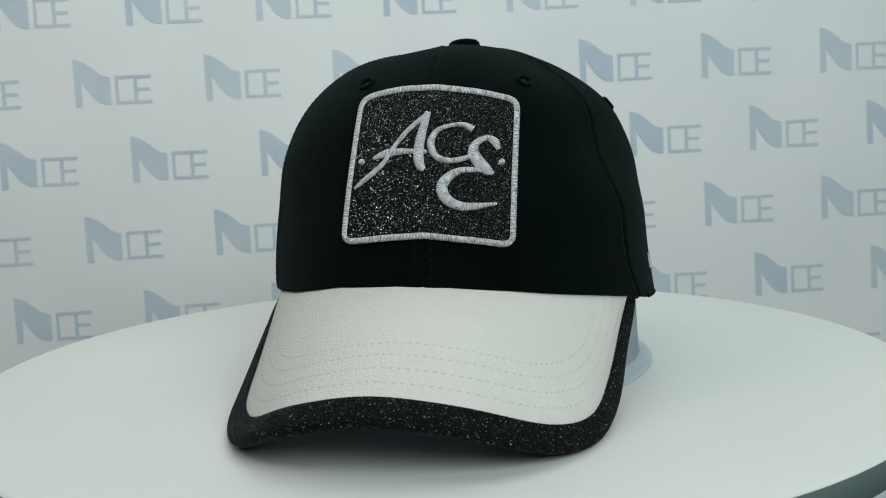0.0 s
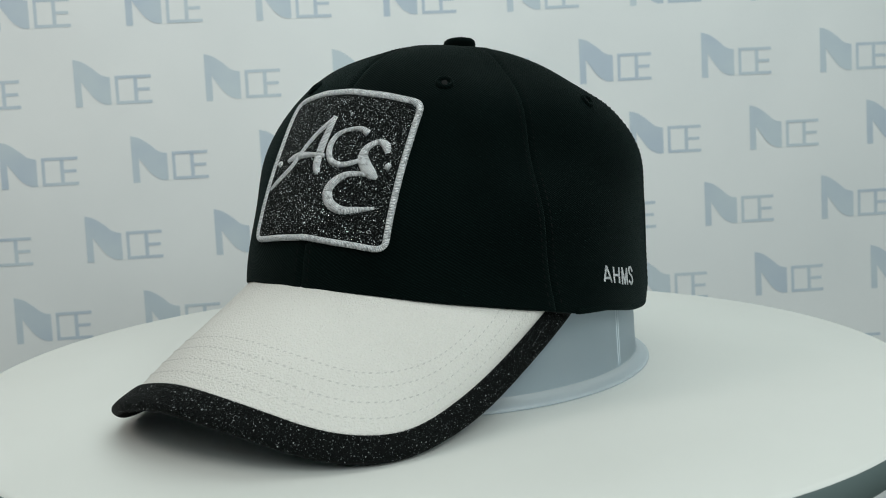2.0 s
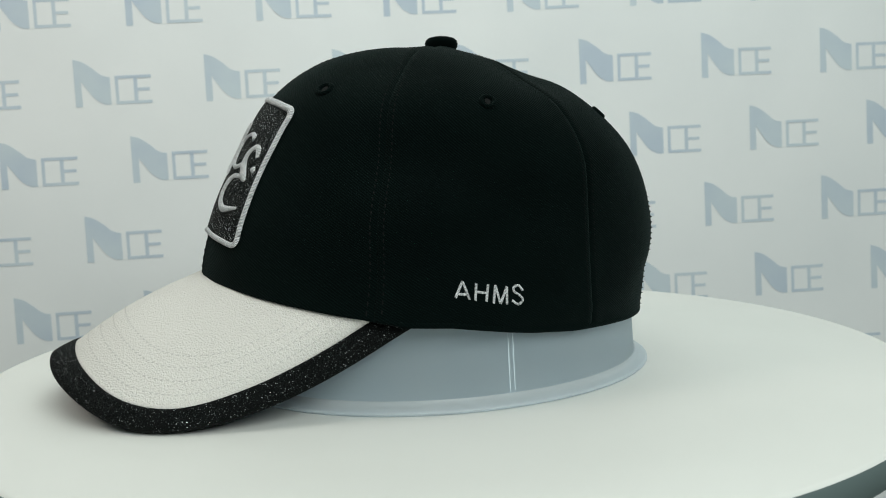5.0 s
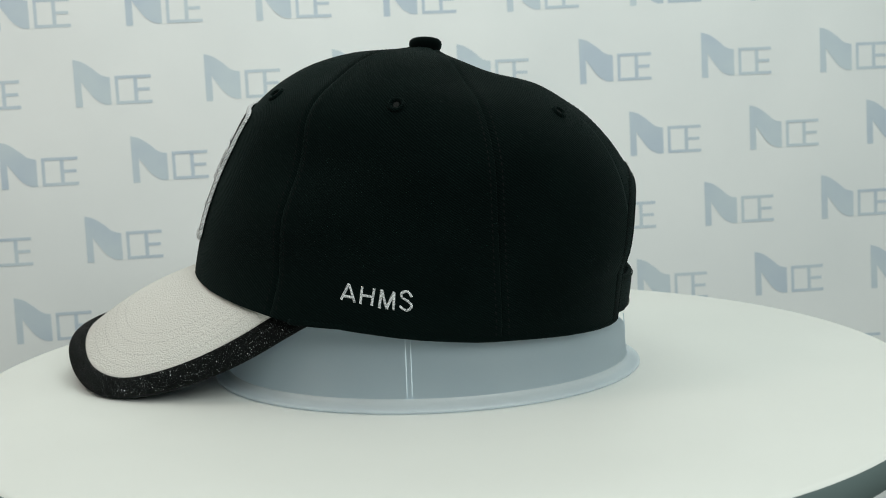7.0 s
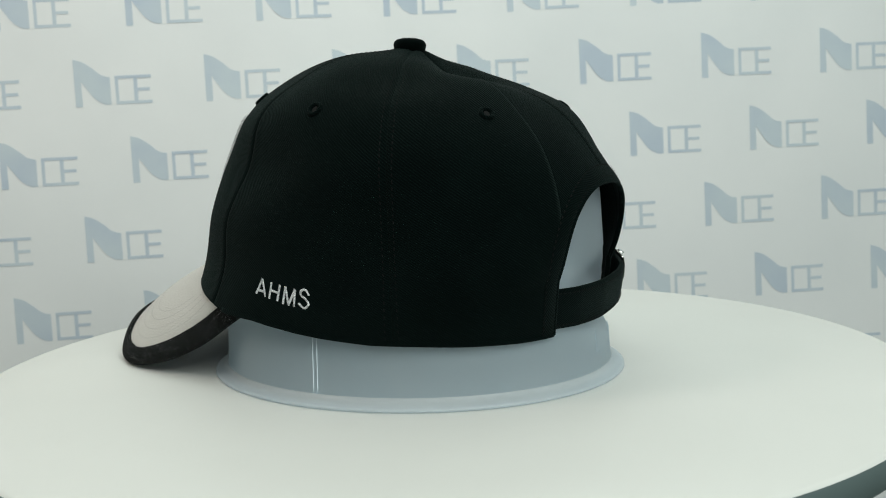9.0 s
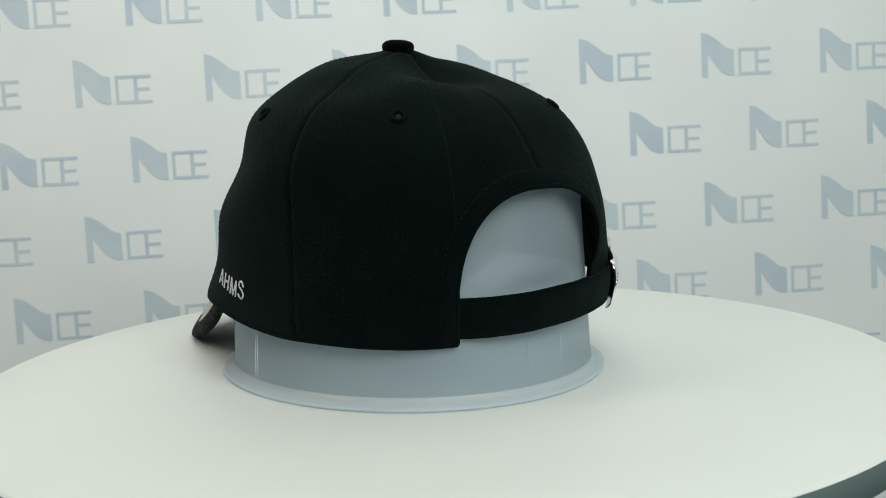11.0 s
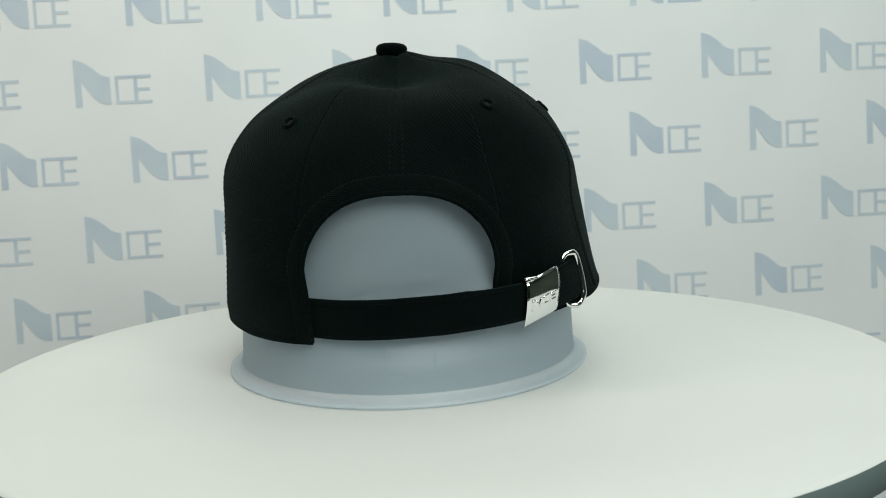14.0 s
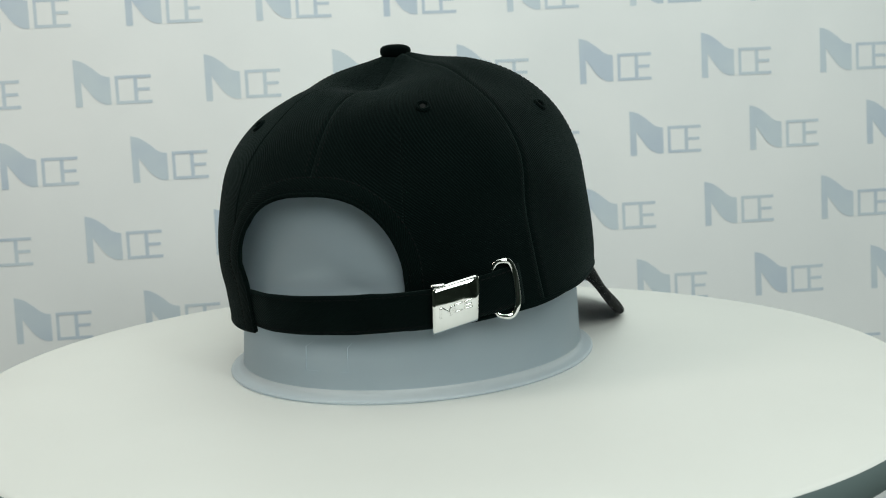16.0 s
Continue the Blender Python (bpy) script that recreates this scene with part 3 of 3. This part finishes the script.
def build_letters():
    letters = [
        [[(0.5, 0.4), (2.2, 3.8), (3.9, 7.2)], [(3.9, 7.2), (5.0, 3.8), (6.0, 0.3)], [(1.7, 2.0), (5.3, 2.2)]],
        [[(8.3, 0.2), (9.3, 7.1)], [(12.8, 0.3), (14.1, 7.2)], [(8.9, 3.7), (13.4, 3.7)]],
        [[(15.8, -0.2), (17.1, 7.3)], [(17.1, 7.3), (18.7, 0.0)], [(18.7, 0.0), (22.0, 7.2)], [(22.0, 7.2), (21.5, 0.0)]],
        [[(28.9, 6.2), (27.3, 8.1), (25.0, 7.2), (25.1, 5.4), (27.2, 4.4), (28.7, 2.6), (26.6, 0.5), (23.9, 1.9)]]]
    for strokes in letters:
        made = []
        for st in strokes:
            path = spline(st, 24)
            made.append(ribbon("letter", path, np.full(24, 1.2), 0.7, side_map, sides=5))
        part("letter", join("letter", made), SILVER, cap, "small silver embroidered capital letter")


def build_strap():
    ph = np.linspace(152.2, 236, 70)
    top = np.interp(ph, [152.5, 172, 192, 204, 212, 222, 228, 236], [44.6, 45.4, 47.0, 48.4, 49.2, 51.4, 53.0, 55.6])
    lift = np.interp(ph, [152.5, 156, 164, 177, 192, 202, 211, 223, 232, 236], [-2.4, -1.8, 2.0, 5.5, 7.0, 6.6, 5.2, 2.2, 1.0, 0.3])
    rows = np.linspace(0, 1, 12)
    outer = np.array([on_crown(ph, top - 16.8 * r, lift + 0.8 * np.sin(math.pi * np.clip(r * 1.04 - 0.02, 0, 1)) ** 0.3) for r in rows])
    inner = np.array([on_crown(ph, top - 16.8 * r, lift - 1.4) for r in rows])
    uv = np.array([np.stack([ph * DEG_MM, 16.8 * r + 0 * ph], 1) for r in rows])
    strap = part("strap", shell("strap", outer, inner, uv), STRAP, cap, "black twill closing strap")

    def strap_map(a, b, h):
        p = a / DEG_MM
        return on_crown(p, np.interp(p, ph, top) - b, np.interp(p, ph, lift) + 0.7 + h)

    rows = [np.stack([ph * DEG_MM, np.full(70, d)], 1) for d in (1.6, 15.2)]
    part("topstitch", stitches("topstitch", rows, strap_map, 0.5, 0.5, 0.66, 2.4), DARKSTITCH, strap)
    # flip buckle: a bulging polished plate
    cols, rws = np.linspace(212.4, 223.6, 14), np.linspace(0, 1, 16)
    hi = np.interp(cols, [212.4, 223.6], [50.4, 53.5])
    lo = np.interp(cols, [212.4, 223.6], [29.6, 33.6])

    def plate(off):
        out = []
        for r in rws:
            bow = 1.5 * (1 - (2 * r - 1) ** 2) - 1.2 * (np.abs(2 * r - 1) > 0.99)
            out.append(on_crown(cols, hi + (lo - hi) * r, np.interp(cols, [212.4, 223.6], [7.2, 2.8]) + bow + off))
        return np.array(out)

    buckle = part("buckle", shell("buckle", plate(0), plate(-1.0)), CHROME, cap, "polished metal flip buckle")

    def buckle_map(a, b, h):
        """a 0-15 mm across, b 0-22 mm up."""
        p = 212.4 + a / 15 * 11.2
        r = 1 - b / 22
        z = np.interp(p, cols, hi) + (np.interp(p, cols, lo) - np.interp(p, cols, hi)) * r
        return on_crown(p, z, np.interp(p, [212.4, 223.6], [7.2, 2.8]) + 1.5 * (1 - (2 * r - 1) ** 2) + h)

    marks = [[(2.6, 7.4), (2.6, 12.4), (5.6, 9.0), (6.0, 12.0), (6.0, 7.6)], [(9.6, 12.0), (7.2, 12.0), (7.2, 8.6), (9.6, 8.6)], [(13.0, 12.0), (10.6, 12.0), (10.6, 8.6), (13.0, 8.6)],
             [(10.6, 10.3), (12.6, 10.3)]]
    made = []
    for mk in marks:
        pts = []
        for p, q in zip(mk[:-1], mk[1:]):
            pts += [(p[0] + (q[0] - p[0]) * f, p[1] + (q[1] - p[1]) * f) for f in np.linspace(0, 1, 6)]
        made.append(ribbon("raised_mark", np.array(pts), np.full(len(pts), 0.9), 0.75, buckle_map, sides=4))
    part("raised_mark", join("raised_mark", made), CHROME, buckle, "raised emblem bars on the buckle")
    # hinge pin at the buckle's upper corner
    path = np.stack([np.linspace(211.9, 215.2, 8) * DEG_MM, np.full(8, 51.5)], 1)
    part("hinge_pin", ribbon("hinge_pin", path, np.full(8, 1.3), 2.4, lambda a, b, h: on_crown(a / DEG_MM, b, h + 4.6)), CHROME, buckle)
    # oval guide ring
    ang = np.linspace(0, 2 * math.pi, 56, endpoint=False)
    cxm, czm = 230.8 * DEG_MM, 45.8
    px = np.sign(np.cos(ang)) * np.abs(np.cos(ang)) ** 0.7 * 4.9
    pz = np.sign(np.sin(ang)) * np.abs(np.sin(ang)) ** 0.8 * 11.4
    over = np.interp(px, [-5, -1.5, 0.5, 5], [-1.8, 0.6, 2.0, 2.0])
    centre = on_crown((cxm + px) / DEG_MM, czm + pz, over)
    outw = on_crown((cxm + px) / DEG_MM, czm + pz, over + 1) - centre
    outw /= np.linalg.norm(outw, axis=1)[:, None]
    tan = np.roll(centre, -1, 0) - np.roll(centre, 1, 0)
    tan /= np.linalg.norm(tan, axis=1)[:, None]
    sid = np.cross(tan, outw)
    verts, faces = [], []
    for k in range(12):
        a = 2 * math.pi * k / 12
        verts += list(centre + 0.00125 * (math.cos(a) * outw + 1.15 * math.sin(a) * sid))
    for k in range(12):
        for i in range(56):
            j, l = (i + 1) % 56, (k + 1) % 12
            faces.append((k * 56 + i, k * 56 + j, l * 56 + j, l * 56 + i))
    part("guide_ring", mesh_of("guide_ring", verts, faces), CHROME, cap, "polished metal oval strap ring")


build_crown()
build_visor()
build_patch()
build_letters()
build_strap()

# ------------------------------------------------------------------ the stand and the turntable
stand = thing("cap_stand", "frosted translucent plastic oval cap stand on the turntable", "stand")


def stand_shape(a, r, z):
    """r: millimetres in from the foot's outline; the wall stays inside the crown."""
    x, y = 5.0 + (103.0 - r) * math.cos(a), 15.5 + (90.0 - r) * math.sin(a)
    dx, dy = x - CENTRE[0], y - CENTRE[1]
    phi, far = math.atan2(dy, dx), math.hypot(dx, dy)
    if z > 24:
        e = rise_at(np.array([phi]), np.array([z]))
        room = float(by_rise(np.array([phi]), e)[0][0]) - 3.2
        far = min(far, room)
    return ((CENTRE[0] + far * math.cos(phi)) / 1000, (CENTRE[1] + far * math.sin(phi)) / 1000, z / 1000)


def build_stand():
    foot = [(8.2, 0.4), (0.6, 0.4), (0.0, 1.0), (0.2, 1.8), (1.2, 2.2), (3.6, 2.6), (5.4, 3.4), (6.2, 5.0)]
    part("foot", lathe("foot", foot, 120, stand_shape), FOOT, stand, "flared plastic foot rim")
    wall = [(6.2, 5.0)] + [(6.2 + 0.045 * z, z) for z in range(10, 86, 8)]
    wall += [(10.5, 88), (11.5, 92), (14, 96), (18, 99), (26, 101), (45, 102.5), (70, 103)]
    part("wall", lathe("wall", wall, 120, stand_shape, True), PLASTIC, stand, "milky plastic wall with a rounded top")

    def wall_map(a, b, h):
        out = []
        for t, z, l in zip(a, b, h):
            p0 = np.array(stand_shape(t, 6.2 + 0.045 * z - l, z))
            out.append(p0)
        return np.array(out)

    def rib(points, width):
        """Thin raised line on the wall; points of angle and height."""
        pts = np.array(points, float)
        flat = np.stack([pts[:, 0] * 92, pts[:, 1]], 1)
        return ribbon("rib", flat, np.full(len(flat), width), 0.55, lambda a, b, h: wall_map(a / 92, b, h), sides=3)

    for a in (1.551, 1.573):
        part("rib", rib([(a, z) for z in np.linspace(4.8, 34, 12)], 0.5), EDGE, stand, "thin moulded rib")
    part("rib", rib([(a, 4.8) for a in np.linspace(1.551, 1.573, 4)], 0.5), EDGE, stand, "thin moulded rib")
    corners = [(3.07, 12.6), (3.07, 24.2), (3.31, 24.2), (3.31, 12.6)]
    for p, q in ((corners[0], corners[1]), (corners[1], (3.20, 24.2)), ((3.23, 24.2), corners[2]), (corners[2], corners[3]), (corners[3], (3.26, 12.6)), ((3.15, 12.6), corners[0])):
        line = [(p[0] + (q[0] - p[0]) * f, p[1] + (q[1] - p[1]) * f) for f in np.linspace(0, 1, 10)]
        part("moulded_frame", rib(line, 0.25), PLASTIC, stand, "faint moulded rectangle on the wall")


build_stand()

turntable = thing("turntable", "round white turntable, its edge coloured grey-green for shade", "turntable")
R = 0.2243
part("platter", lathe("platter", [(0.0005, 0.0), (0.06, 0.0), (0.12, 0.0), (0.18, 0.0), (R - 0.0022, 0.0), (R - 0.0010, -0.0003), (R - 0.0002, -0.0012)], 192), TABLE, turntable, "smooth white platter")
part("edge_band", lathe("edge_band", [(R - 0.0002, -0.0012), (R, -0.0022), (R, -0.0112), (R - 0.0012, -0.0125), (R - 0.02, -0.0125), (0.002, -0.0125)], 192), RIM, turntable, "edge band with its shade put into a grey-green colour")
pedestal = thing("pedestal", "dark narrow pedestal with a round motor housing under the turntable", "pedestal")
part("housing", lathe("housing", [(0.002, -0.0135), (0.165, -0.0135), (0.17, -0.016), (0.17, -0.044), (0.002, -0.044)], 96), DARK, pedestal)
part("column", box_mesh("column", (-0.12, -0.12, -0.76), (0.12, 0.12, -0.044), 0.004), DARK, pedestal)

# ------------------------------------------------------------------ backdrop and studio


def backdrop_point(a, b, out=0.0):
    """a, b: metres along and up the cloth; out: towards the turntable. The cloth hangs in shallow folds."""
    out += 0.012 * noise.noise((a * 3.1, b * 1.9, 0.4)) + 0.004 * noise.noise((a * 8.0 + b * 2.0, b * 4.0, 3.7))
    c, s = math.cos(0.01306), math.sin(0.01306)
    a, b = c * a - s * b - 0.34221, s * a + c * b + 0.20023
    n = math.hypot(1, 0.07407)
    return Vector((a / n + out * 0.075, 0.45 + 0.07407 * a / n + 0.05747 * b - out, b))


def build_backdrop():
    back = thing("backdrop", "white backdrop cloth printed with rows of grey-blue emblems", "backdrop", "structure")
    k, m = 170, 90
    front = np.zeros((m, k, 3))
    rear = np.zeros((m, k, 3))
    for i in range(m):
        for j in range(k):
            a, b = -0.9 + 2.6 * j / (k - 1), -0.75 + 1.35 * i / (m - 1)
            front[i, j] = backdrop_point(a, b)
            rear[i, j] = backdrop_point(a, b, -0.004)
    part("cloth", shell("cloth", front, rear), CLOTH, back)
    # one emblem: a waved pennant and open frames beside it, 0.075 m wide
    W = 0.0741 / 128

    def flat(points):
        return [(x * W, -y * W) for x, y in points]

    top = spline([(0, 0), (14, 4), (30, 15), (44, 27), (58, 31)], 14)
    low = spline([(58, 76), (46, 75), (32, 66), (20, 50), (11, 37)], 14)
    pennant = flat(list(map(tuple, top)) + list(map(tuple, low)) + [(11, 78), (0, 78)])
    bars = [((66, 29), (71, 76)), ((71, 29), (125, 34)), ((71, 71), (125, 76)), ((96, 34), (102, 71)), ((102, 50), (122, 55))]
    for row in range(-2, 8):
        shift = {-2: 0.02, -1: 0.40, 0: 0.0, 1: 0.42, 2: 0.05, 3: -0.51}.get(row, 0.45 if row % 2 else 0.0)
        for col in range(-3, 12):
            a0, b0 = 0.12385 * (col + shift) - 0.00342 * row, -0.07519 * row

            def lay(points, depth=0.0004):
                verts = [backdrop_point(a0 + x, b0 + y, depth) for x, y in points]
                return verts

            meshes = []
            f = lay(pennant)
            meshes.append(mesh_of("pennant", f, [tuple(range(len(f)))[::-1]], None, False))
            for (x0, y0), (x1, y1) in bars:
                f = lay(flat([(x0, y0), (x1, y0), (x1, y1), (x0, y1)]))
                meshes.append(mesh_of("bars", f, [(3, 2, 1, 0)], None, False))
            part("printed_emblem", join("printed_emblem", meshes), PRINT, back)


build_backdrop()


def slab(name, lo, hi, mat, label, category):
    ob = new(name, box_mesh(name, lo, hi))
    ob.data.materials.append(mat.m)
    return tagged(ob, label, category, "", "structure")


slab("floor", (-2.0, -2.4, -0.80), (2.0, 1.2, -0.76), ROOM, "dark studio floor", "floor")
slab("wall_north", (-2.0, 1.15, -0.76), (2.0, 1.2, 1.7), ROOM, "dark green-grey studio wall", "wall")
slab("wall_south", (-2.0, -2.4, -0.76), (2.0, -2.35, 1.7), ROOM, "dark green-grey studio wall", "wall")
slab("wall_west", (-2.05, -2.4, -0.76), (-2.0, 1.2, 1.7), ROOM, "dark green-grey studio wall", "wall")
slab("wall_east", (2.0, -2.4, -0.76), (2.05, 1.2, 1.7), ROOM, "dark green-grey studio wall", "wall")
slab("ceiling", (-2.05, -2.4, 1.7), (2.05, 1.2, 1.75), PALE, "pale studio ceiling", "ceiling")

# ------------------------------------------------------------------ what moves: the platter carries stand and cap round
FORWARD, SPEED = -98.0, -12.30


def motions():
    times = [0.5 * k for k in range(33)]
    for ob, start in ((turntable, 0.0), (stand, FORWARD), (cap, FORWARD)):
        walk(ob, [(t, pose(0, 0, 0, 0, 0, start + SPEED * t)) for t in times])


motions()
